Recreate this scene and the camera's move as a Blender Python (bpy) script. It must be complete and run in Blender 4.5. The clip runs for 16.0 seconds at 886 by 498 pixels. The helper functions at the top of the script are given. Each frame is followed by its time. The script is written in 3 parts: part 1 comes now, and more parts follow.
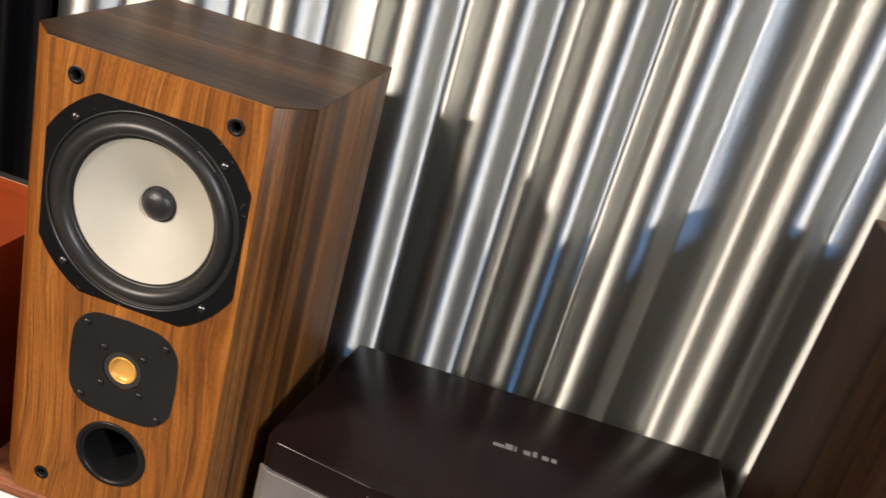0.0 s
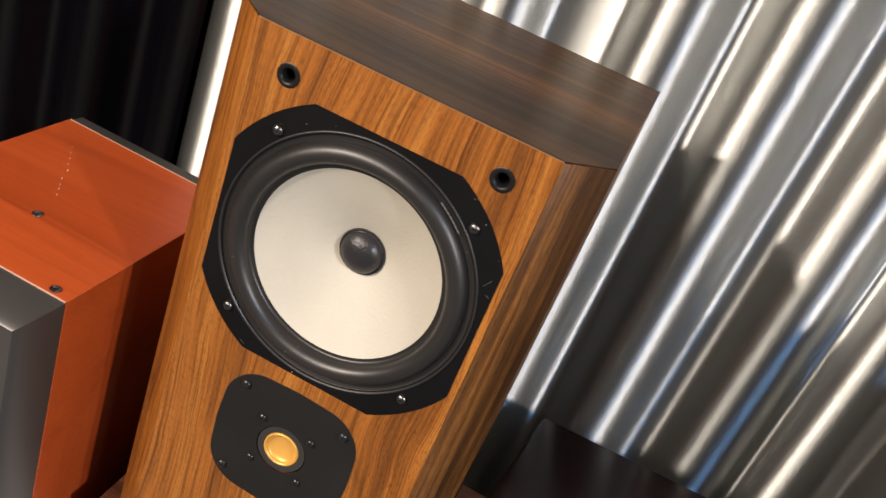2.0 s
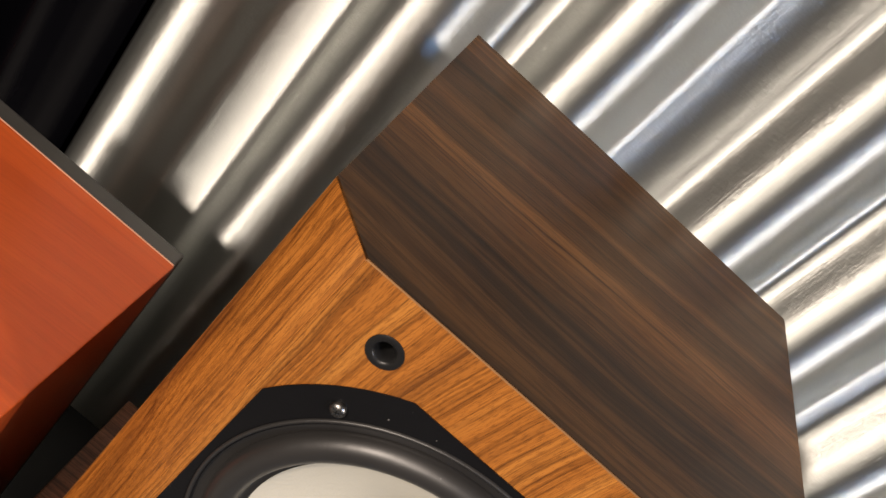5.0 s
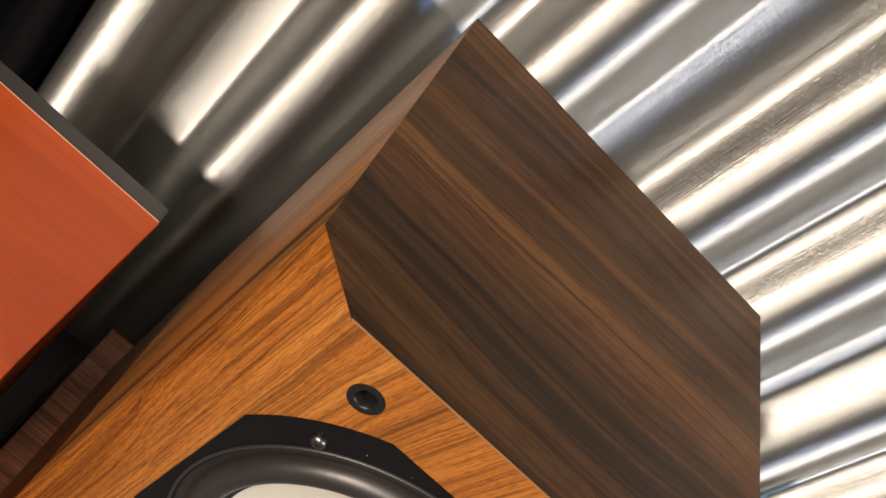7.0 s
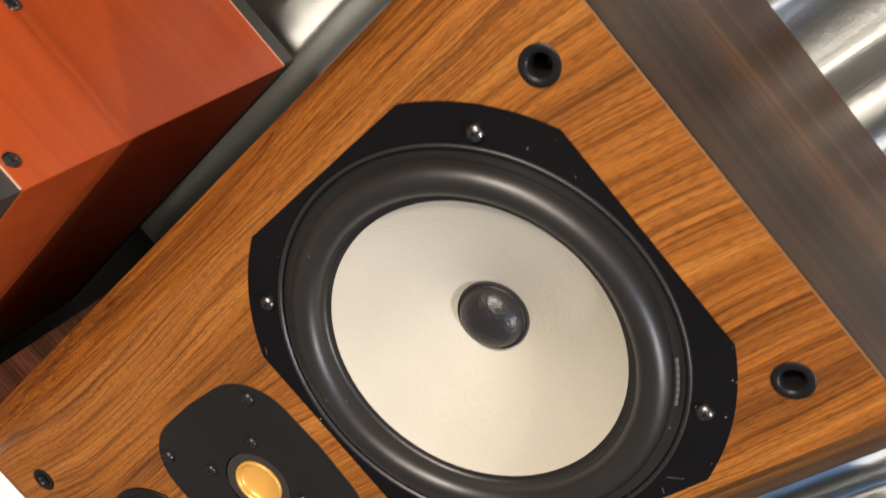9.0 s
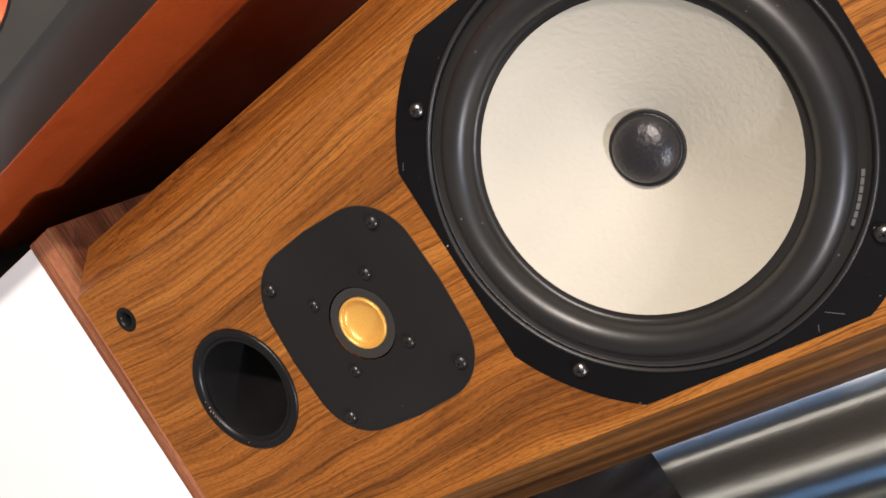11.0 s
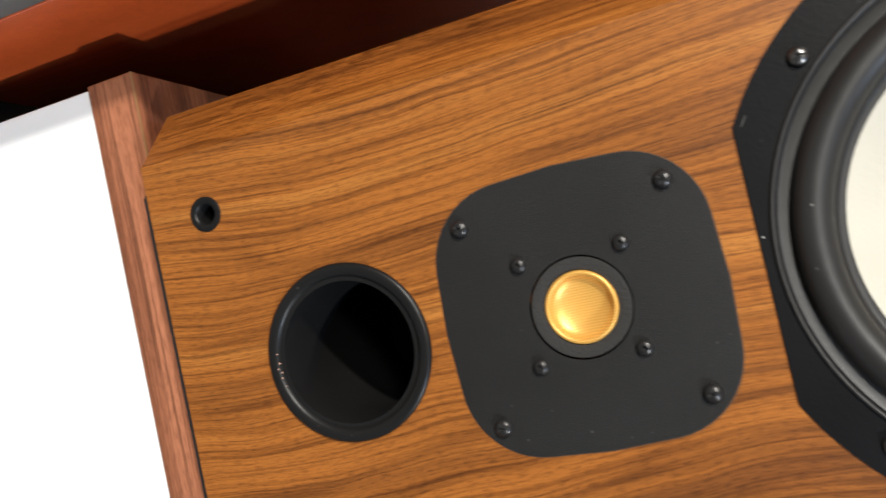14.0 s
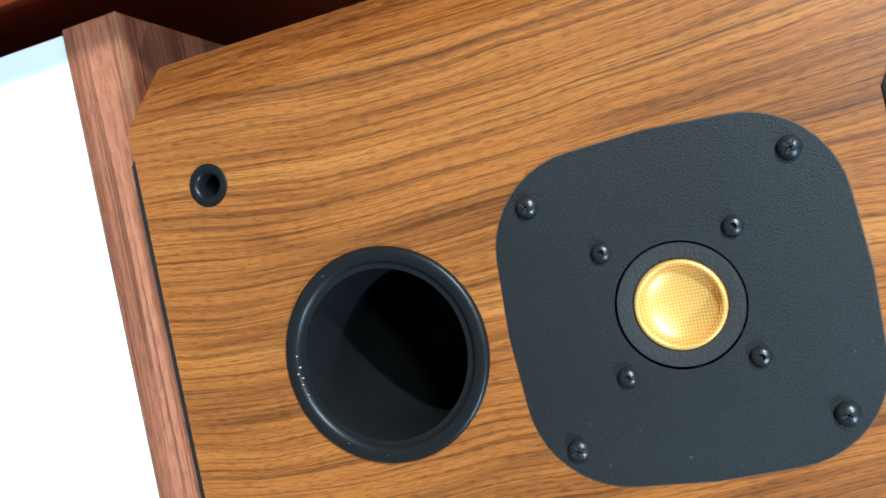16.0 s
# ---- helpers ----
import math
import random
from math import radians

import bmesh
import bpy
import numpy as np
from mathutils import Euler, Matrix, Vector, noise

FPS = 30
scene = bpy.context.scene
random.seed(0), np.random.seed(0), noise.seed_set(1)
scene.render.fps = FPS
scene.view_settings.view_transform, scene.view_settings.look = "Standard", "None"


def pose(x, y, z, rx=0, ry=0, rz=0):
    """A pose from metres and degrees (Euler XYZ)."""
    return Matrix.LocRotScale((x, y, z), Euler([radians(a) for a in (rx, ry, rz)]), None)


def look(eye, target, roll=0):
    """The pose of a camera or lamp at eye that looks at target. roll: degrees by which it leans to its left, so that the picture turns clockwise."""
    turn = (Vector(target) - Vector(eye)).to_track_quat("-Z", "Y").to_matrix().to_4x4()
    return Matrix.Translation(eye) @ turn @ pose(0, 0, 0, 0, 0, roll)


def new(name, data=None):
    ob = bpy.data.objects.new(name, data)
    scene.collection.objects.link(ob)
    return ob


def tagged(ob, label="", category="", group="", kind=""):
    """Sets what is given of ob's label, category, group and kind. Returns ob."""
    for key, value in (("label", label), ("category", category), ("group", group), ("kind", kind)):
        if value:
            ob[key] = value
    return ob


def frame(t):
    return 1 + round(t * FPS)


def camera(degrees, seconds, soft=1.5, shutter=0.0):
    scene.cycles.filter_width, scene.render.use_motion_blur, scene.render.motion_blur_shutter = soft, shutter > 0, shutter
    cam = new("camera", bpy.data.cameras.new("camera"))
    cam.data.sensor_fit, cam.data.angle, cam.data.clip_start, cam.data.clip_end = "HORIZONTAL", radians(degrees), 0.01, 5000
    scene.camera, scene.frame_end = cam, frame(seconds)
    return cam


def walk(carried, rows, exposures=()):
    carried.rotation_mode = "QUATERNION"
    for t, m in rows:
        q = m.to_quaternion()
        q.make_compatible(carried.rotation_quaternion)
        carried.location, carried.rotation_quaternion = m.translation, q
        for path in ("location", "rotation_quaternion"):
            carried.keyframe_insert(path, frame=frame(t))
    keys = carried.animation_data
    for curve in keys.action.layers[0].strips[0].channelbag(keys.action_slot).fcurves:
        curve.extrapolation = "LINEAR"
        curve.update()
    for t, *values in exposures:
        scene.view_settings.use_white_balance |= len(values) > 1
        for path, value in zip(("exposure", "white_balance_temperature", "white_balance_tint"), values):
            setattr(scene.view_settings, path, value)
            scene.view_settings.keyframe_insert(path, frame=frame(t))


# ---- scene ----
cam = camera(53.6, 16.0, soft=1.5, shutter=0.35)
PATH = [
    (0, (0.327, -0.626, 1.381), (0.114, 1.196, 0.585), 15.9),
    (0.5, (0.232, -0.559, 1.362), (0.024, 1.247, 0.527), 16.6),
    (1, (0.202, -0.496, 1.351), (-0.116, 1.279, 0.486), 16.3),
    (1.5, (0.173, -0.474, 1.337), (-0.171, 1.279, 0.438), 18.0),
    (2, (0.13, -0.454, 1.336), (-0.163, 1.292, 0.405), 22.5),
    (2.5, (0.09, -0.465, 1.338), (-0.192, 1.277, 0.396), 26.2),
    (3, (0.041, -0.442, 1.348), (-0.271, 1.288, 0.395), 28.0),
    (3.5, (-0.013, -0.396, 1.354), (-0.292, 1.333, 0.388), 30.6),
    (4, (-0.069, -0.331, 1.353), (-0.206, 1.415, 0.387), 35.1),
    (4.5, (-0.095, -0.275, 1.341), (-0.03, 1.464, 0.356), 40.6),
    (7, (-0.157, -0.213, 1.381), (0.278, 1.356, 0.22), 53.0),
    (7.5, (-0.144, -0.241, 1.361), (0.247, 1.349, 0.213), 54.8),
    (8, (-0.128, -0.26, 1.316), (0.2, 1.359, 0.189), 57.5),
    (8.5, (-0.108, -0.275, 1.292), (0.155, 1.367, 0.18), 57.1),
    (9, (-0.071, -0.277, 1.265), (0.114, 1.357, 0.127), 53.7),
    (9.5, (-0.049, -0.289, 1.249), (0.103, 1.336, 0.092), 52.4),
    (10, (-0.039, -0.304, 1.223), (0.08, 1.333, 0.079), 54.3),
    (12.5, (0.01, -0.35, 1.101), (-0.009, 1.438, 0.206), 64.7),
    (13, (0.018, -0.348, 1.069), (-0.055, 1.493, 0.292), 67.7),
    (13.5, (0.003, -0.331, 1.017), (-0.101, 1.538, 0.313), 72.1),
    (14, (-0.013, -0.321, 0.955), (-0.122, 1.565, 0.298), 76.4),
    (14.5, (-0.028, -0.312, 0.914), (-0.116, 1.573, 0.251), 78.7),
    (15, (-0.029, -0.293, 0.902), (-0.113, 1.595, 0.247), 78.3),
    (15.5, (-0.028, -0.275, 0.903), (-0.086, 1.618, 0.261), 77.8),
    (16, (-0.026, -0.27, 0.91), (-0.056, 1.631, 0.288), 77.6),
]
EXPOSURES = [
    (0.0, -0.08, 7000, 14), (2.5, 0.04, 7050, 16), (4.5, 0.06, 7100, 15), (7.0, 0.08, 7400, 17), (9.0, 0.0, 6950, 14), (10.0, 0.0, 6750, 14),
    (12.5, 0.18, 6700, 17), (13.5, 0.26, 6600, 12), (14.5, 0.24, 5750, 1), (16.0, 0.68, 4750, -9),
]
walk(cam, [(t, look(eye, target, roll)) for t, eye, target, roll in PATH], EXPOSURES)

# ---- world, lamps, exposure ----
scene.view_settings.exposure = 0.0
world = bpy.data.worlds.new("room_air")
scene.world = world
world.use_nodes = True
world.node_tree.nodes["Background"].inputs[0].default_value = (0.02, 0.02, 0.022, 1)
world.node_tree.nodes["Background"].inputs[1].default_value = 0.2


def disc_lamp(name, eye, target, watts, size, colour, spread=180):
    data = bpy.data.lights.new(name, "AREA")
    data.shape, data.size, data.energy, data.color, data.spread = "DISK", size, watts, colour, radians(spread)
    ob = new(name, data)
    ob.matrix_world = look(eye, target)
    return ob


WARM, COOL, SOFT, BLUE = (1.0, 0.91, 0.82), (1.0, 0.97, 0.94), (1.0, 0.94, 0.86), (0.22, 0.50, 1.0)
# unseen sources; the first two are placed from the shadows on the ribs
LAMPS = [
    ((-1.62, -2.12, 2.36), (0.0, 0.1, 1.0), 100, 0.16, WARM),
    ((2.50, -1.80, 2.33), (0.2, 0.1, 0.95), 62, 0.12, COOL),
    # added soft fill that evens out the fronts and the ribs
    ((-0.75, -2.70, 2.45), (0.0, 0.0, 0.9), 42, 0.42, SOFT),
    # added weak light on the right-hand sides
    ((3.40, -0.45, 2.10), (0.0, 0.0, 0.9), 4, 0.12, WARM),
    # added blue light for the blue streaks on the ribs, its source unseen
    ((2.20, -2.00, 2.66), (0.3, 0.3, 0.9), 22, 0.22, BLUE),
]
for eye, target, watts, size, colour in LAMPS:
    disc_lamp("unseen_lamp", eye, target, watts, size, colour)

# ---- materials ----


def material(name, colour, rough=0.5, metal=0.0):
    m = bpy.data.materials.new(name)
    m.use_nodes = True
    b = m.node_tree.nodes["Principled BSDF"]
    b.inputs["Base Color"].default_value = (*colour, 1)
    b.inputs["Roughness"].default_value = rough
    b.inputs["Metallic"].default_value = metal
    return m, m.node_tree, b


def add(tree, kind, **values):
    n = tree.nodes.new(kind)
    for key, value in values.items():
        n.inputs[key.replace("_", " ")].default_value = value
    return n


def coords(tree, scale, turn=(0, 0, 0)):
    tc = tree.nodes.new("ShaderNodeTexCoord")
    mp = tree.nodes.new("ShaderNodeMapping")
    mp.inputs["Scale"].default_value = scale
    mp.inputs["Rotation"].default_value = turn
    tree.links.new(tc.outputs["Object"], mp.inputs["Vector"])
    return mp.outputs["Vector"]


def ramp(tree, source, stops):
    r = tree.nodes.new("ShaderNodeValToRGB")
    while len(r.color_ramp.elements) < len(stops):
        r.color_ramp.elements.new(0.5)
    for e, (at, c) in zip(r.color_ramp.elements, stops):
        e.position, e.color = at, (*c, 1)
    tree.links.new(source, r.inputs["Fac"])
    return r.outputs["Color"]


def mix(tree, mode, fac, a, b):
    n = tree.nodes.new("ShaderNodeMix")
    n.data_type, n.blend_type = "RGBA", mode
    for socket, v in ((n.inputs[0], fac), (n.inputs[6], a), (n.inputs[7], b)):
        if hasattr(v, "is_output"):
            tree.links.new(v, socket)
        else:
            socket.default_value = v
    return n.outputs[2]


def bump(tree, b, height, strength, distance):
    n = add(tree, "ShaderNodeBump", Strength=strength, Distance=distance)
    tree.links.new(height, n.inputs["Height"])
    tree.links.new(n.outputs["Normal"], b.inputs["Normal"])
    return n


def speckled(name, colour, rough, metal=0.0, scale=400, depth=0.0002, amount=0.15, strength=0.4, coat=0.0, gloss=0.5, dust=0.0):
    """A plain surface with a fine grain, and soft wear at a larger scale."""
    m, t, b = material(name, colour, rough, metal)
    v = coords(t, (1, 1, 1))
    fine = add(t, "ShaderNodeTexNoise", Scale=scale, Detail=4.0)
    large = add(t, "ShaderNodeTexNoise", Scale=14.0, Detail=5.0)
    for n in (fine, large):
        t.links.new(v, n.inputs["Vector"])
    lo, hi = tuple(c * (1 - amount) for c in colour), tuple(min(1, c * (1 + amount)) for c in colour)
    base = ramp(t, large.outputs["Fac"], [(0.3, lo), (0.7, hi)])
    if dust:
        dots = add(t, "ShaderNodeTexVoronoi", Scale=170.0)
        t.links.new(v, dots.inputs["Vector"])
        mask = ramp(t, dots.outputs["Distance"], [(0.05, (dust, dust, dust)), (0.09, (0, 0, 0))])
        gate = ramp(t, large.outputs["Fac"], [(0.52, (0, 0, 0)), (0.62, (1, 1, 1))])
        base = mix(t, "MIX", mix(t, "MULTIPLY", 1.0, mask, gate), base, (0.55, 0.53, 0.50, 1))
    b.inputs["Specular IOR Level"].default_value = gloss
    t.links.new(base, b.inputs["Base Color"])
    r = add(t, "ShaderNodeMapRange", To_Min=max(0, rough - 0.08), To_Max=min(1, rough + 0.1))
    t.links.new(large.outputs["Fac"], r.inputs["Value"])
    t.links.new(r.outputs["Result"], b.inputs["Roughness"])
    bump(t, b, fine.outputs["Fac"], strength, depth)
    b.inputs["Coat Weight"].default_value = coat
    b.inputs["Coat Roughness"].default_value = 0.15
    return m


def veneer(name, grain, dark, mid, light, rough=0.4, fine=1.0, lines=0.8, coat=0.05, warp=1.0, gloss=0.4, sway="x", spread=1.0, wave=0.0):
    """Wood veneer with its grain along one axis: broad figure, long dark lines at two widths, short pores."""
    m, t, b = material(name, mid, rough)

    def stretched(a, c):
        return tuple(c if k == grain else a for k in "xyz")

    bend = add(t, "ShaderNodeTexNoise", Scale=1.0, Detail=1.0)
    t.links.new(coords(t, stretched(7.0, 2.6)), bend.inputs["Vector"])
    ripple = add(t, "ShaderNodeTexNoise", Scale=1.0, Detail=2.0)
    t.links.new(coords(t, stretched(20.0, 11.0)), ripple.inputs["Vector"])
    drift = t.nodes.new("ShaderNodeMath")
    drift.operation = "MULTIPLY_ADD"
    drift.inputs[1].default_value = wave
    t.links.new(ripple.outputs["Fac"], drift.inputs[0])
    t.links.new(bend.outputs["Fac"], drift.inputs[2])

    def layer(across, along, shift, detail):
        move = t.nodes.new("ShaderNodeVectorMath")
        move.operation = "MULTIPLY_ADD"
        move.inputs[1].default_value = tuple(shift * warp if k == sway else 0.0 for k in "xyz")
        t.links.new(drift.outputs[0], move.inputs[0])
        t.links.new(coords(t, stretched(across * fine, along * fine)), move.inputs[2])
        n = add(t, "ShaderNodeTexNoise", Scale=1.0, Detail=detail, Roughness=0.55)
        t.links.new(move.outputs[0], n.inputs["Vector"])
        return n.outputs["Fac"]

    base = ramp(t, layer(55, 1.3, 1.8, 4.0), [(0.5 + (p - 0.5) * spread, c) for p, c in ((0.30, dark), (0.46, mid), (0.56, mid), (0.72, light))])
    rings = t.nodes.new("ShaderNodeMath")
    rings.operation = "PINGPONG"
    rings.inputs[1].default_value = 0.045
    t.links.new(layer(26, 1.1, 1.1, 1.5), rings.inputs[0])
    flow = ramp(t, rings.outputs[0], [(0.0, (0.50, 0.46, 0.43)), (0.012, (0.86, 0.84, 0.82)), (0.030, (1, 1, 1))])
    base = mix(t, "MULTIPLY", lines * 0.6, base, flow)
    wide = ramp(t, layer(400, 5.0, 13.0, 2.0), [(0.36, (0.54, 0.50, 0.47)), (0.47, (0.95, 0.94, 0.93)), (0.62, (1, 1, 1)), (0.72, (1.0, 1.0, 1.0))])
    thin = ramp(t, layer(950, 11.0, 31.0, 1.5), [(0.38, (0.42, 0.38, 0.35)), (0.49, (1, 1, 1))])
    base = mix(t, "MULTIPLY", lines, base, wide)
    base = mix(t, "MULTIPLY", lines * 0.8, base, thin)
    pores = layer(2400, 170.0, 78.0, 1.0)
    base = mix(t, "MULTIPLY", 0.75 * lines, base, ramp(t, pores, [(0.36, (0.4, 0.36, 0.34)), (0.5, (1, 1, 1))]))
    t.links.new(base, b.inputs["Base Color"])
    bump(t, b, pores, 0.2, 0.00015)
    b.inputs["Specular IOR Level"].default_value = gloss
    b.inputs["Coat Weight"].default_value = coat
    b.inputs["Coat Roughness"].default_value = 0.25
    return m


WALNUT = ((0.16, 0.053, 0.0105), (0.330, 0.113, 0.0190), (0.430, 0.166, 0.0320))
M_FRONT = veneer("walnut_front", "z", *WALNUT, fine=1.15, warp=2.2, lines=0.82, spread=0.8, wave=0.16)
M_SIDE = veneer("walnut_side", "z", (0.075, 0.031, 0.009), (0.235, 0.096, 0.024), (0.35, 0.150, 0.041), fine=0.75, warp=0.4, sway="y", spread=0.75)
# brown top veneer, with the dimness of grazing light put into its colour
M_TOP = veneer("walnut_top_dimmed", "x", (0.022, 0.0098, 0.0034), (0.066, 0.0285, 0.0088), (0.130, 0.055, 0.016), rough=0.40, fine=0.42, coat=0.0, gloss=0.17, sway="y", spread=0.60, wave=0.10)
# same walnut for the twin speaker, with its shade put into the colour
M_WALNUT_SHADED = veneer("walnut_shaded", "z", (0.014, 0.0062, 0.0032), (0.030, 0.0138, 0.0068), (0.046, 0.022, 0.0100), rough=0.5, coat=0.0, gloss=0.08)
M_CHERRY = veneer("cherry_veneer", "x", (0.45, 0.071, 0.015), (0.53, 0.089, 0.019), (0.59, 0.106, 0.023), rough=0.34, fine=0.45, lines=0.13, coat=0.10, sway="y")


def heartwood(mat, axis, stops, spread):
    """A broad figure in the veneer: paler sapwood to one side of a dark growth band, its edge slightly wavy."""
    t = mat.node_tree
    b = t.nodes["Principled BSDF"]
    old = b.inputs["Base Color"].links[0].from_socket
    wobble = add(t, "ShaderNodeTexNoise", Scale=1.0, Detail=3.0)
    t.links.new(coords(t, (7, 30, 30)), wobble.inputs["Vector"])
    split = t.nodes.new("ShaderNodeSeparateXYZ")
    t.links.new(coords(t, (1, 1, 1)), split.inputs[0])
    at = t.nodes.new("ShaderNodeMath")
    at.operation = "MULTIPLY_ADD"
    at.inputs[1].default_value = spread
    t.links.new(wobble.outputs["Fac"], at.inputs[0])
    t.links.new(split.outputs[axis], at.inputs[2])
    fac = add(t, "ShaderNodeMapRange", From_Min=-0.05, From_Max=0.25)
    t.links.new(at.outputs[0], fac.inputs["Value"])
    tone = ramp(t, fac.outputs["Result"], stops)
    t.links.new(mix(t, "MULTIPLY", 1.0, old, tone), b.inputs["Base Color"])


heartwood(M_CHERRY, "Y", [(0.10, (1, 1, 1)), (0.325, (0.97, 0.96, 0.95)), (0.342, (0.66, 0.60, 0.56)), (0.352, (0.80, 0.76, 0.74)), (0.362, (0.64, 0.58, 0.55)), (0.40, (0.74, 0.68, 0.66)), (0.62, (0.80, 0.76, 0.74)), (0.9, (0.95, 0.93, 0.92))], 0.012)
M_BOARD = veneer("reddish_oak", "x", (0.22, 0.075, 0.036), (0.33, 0.122, 0.060), (0.41, 0.158, 0.080), rough=0.5, fine=1.1, lines=0.80, warp=0.3, sway="z", spread=0.6)
M_EDGE = speckled("pale_edge", (0.25, 0.125, 0.05), 0.5)
M_CUT = speckled("cut_veneer", (0.10, 0.048, 0.02), 0.6)
M_EDGE_PALE = speckled("pale_pink_edge", (0.62, 0.36, 0.26), 0.4)
M_PAINT = speckled("black_crackle", (0.0105, 0.0102, 0.0100), 0.48, scale=2300, depth=0.0003, strength=0.6, gloss=0.3, dust=0.1)
M_BASKET = speckled("black_stamped_steel", (0.004, 0.004, 0.0046), 0.45, scale=700, gloss=0.16, dust=0.5)
M_RUBBER = speckled("black_rubber", (0.016, 0.0150, 0.0145), 0.40, scale=200, gloss=0.60, dust=0.3)
M_CONE = speckled("cream_polypropylene", (0.47, 0.445, 0.375), 0.55, scale=420, depth=0.0005, amount=0.07, strength=0.6, gloss=0.25)
M_CAP = speckled("dark_cap", (0.018, 0.017, 0.019), 0.36, scale=420, depth=0.0007, strength=0.6, dust=0.3)
M_FELT = speckled("grey_felt_ring", (0.020, 0.0185, 0.017), 0.85, scale=900, depth=0.0006, strength=0.9)
M_PLASTIC = speckled("black_plastic", (0.009, 0.0088, 0.009), 0.36, scale=300, strength=0.15, gloss=0.26, dust=0.3)
M_DEEP = speckled("dark_cavity", (0.006, 0.006, 0.006), 0.8)
M_STEEL = speckled("screw_steel", (0.17, 0.165, 0.16), 0.32, metal=1.0, scale=900)
M_BLACK_STEEL = speckled("blackened_screw", (0.035, 0.034, 0.034), 0.3, metal=0.6, scale=900)
M_DARK_LACQUER = speckled("dark_brown_gloss", (0.010, 0.005, 0.005), 0.22, scale=120, strength=0.04, gloss=0.22)
M_MESH = speckled("grey_mesh_panel", (0.26, 0.24, 0.23), 0.5, metal=0.5, scale=900, depth=0.0006, strength=0.8)
M_CHROME = speckled("chrome", (0.8, 0.8, 0.8), 0.1, metal=1.0)
M_WINE = speckled("wine_red_gloss", (0.06, 0.006, 0.008), 0.15, coat=0.5)
M_LOGO = speckled("silver_print", (0.20, 0.19, 0.185), 0.5)
M_WHITE = speckled("white_laminate", (0.86, 0.86, 0.86), 0.35, scale=120, amount=0.015, strength=0.03)
M_BAFFLE = speckled("black_grey_lacquer", (0.036, 0.0335, 0.0310), 0.48, scale=300, strength=0.1, gloss=1.0)
M_RED_CONE = speckled("red_metal_cone", (0.86, 0.30, 0.18), 0.32, metal=0.9, scale=150, strength=0.05)
M_WALL = speckled("greige_wall_paint", (0.21, 0.22, 0.19), 0.8, scale=60)
M_CEIL = speckled("dark_ceiling_paint", (0.12, 0.12, 0.11), 0.9, scale=60)
M_FLOOR = speckled("grey_floor", (0.08, 0.078, 0.073), 0.5, scale=60)
M_BLACK_STAND = speckled("black_stand", (0.010, 0.010, 0.011), 0.5)


def woven_gold():
    m, t, b = material("gold_woven_dome", (0.80, 0.42, 0.08), 0.36, 0.3)
    v = coords(t, (1, 1, 1))
    weave = []
    for axis in "XZ":
        w = add(t, "ShaderNodeTexWave", Scale=310.0, Distortion=0.3)
        w.bands_direction = axis
        t.links.new(v, w.inputs["Vector"])
        weave.append(w.outputs["Fac"])
    n = t.nodes.new("ShaderNodeMath")
    n.operation = "MULTIPLY"
    t.links.new(weave[0], n.inputs[0])
    t.links.new(weave[1], n.inputs[1])
    t.links.new(ramp(t, n.outputs[0], [(0.0, (0.62, 0.32, 0.065)), (0.7, (0.88, 0.51, 0.13))]), b.inputs["Base Color"])
    bump(t, b, n.outputs[0], 0.16, 0.0003)
    return m


M_GOLD = woven_gold()


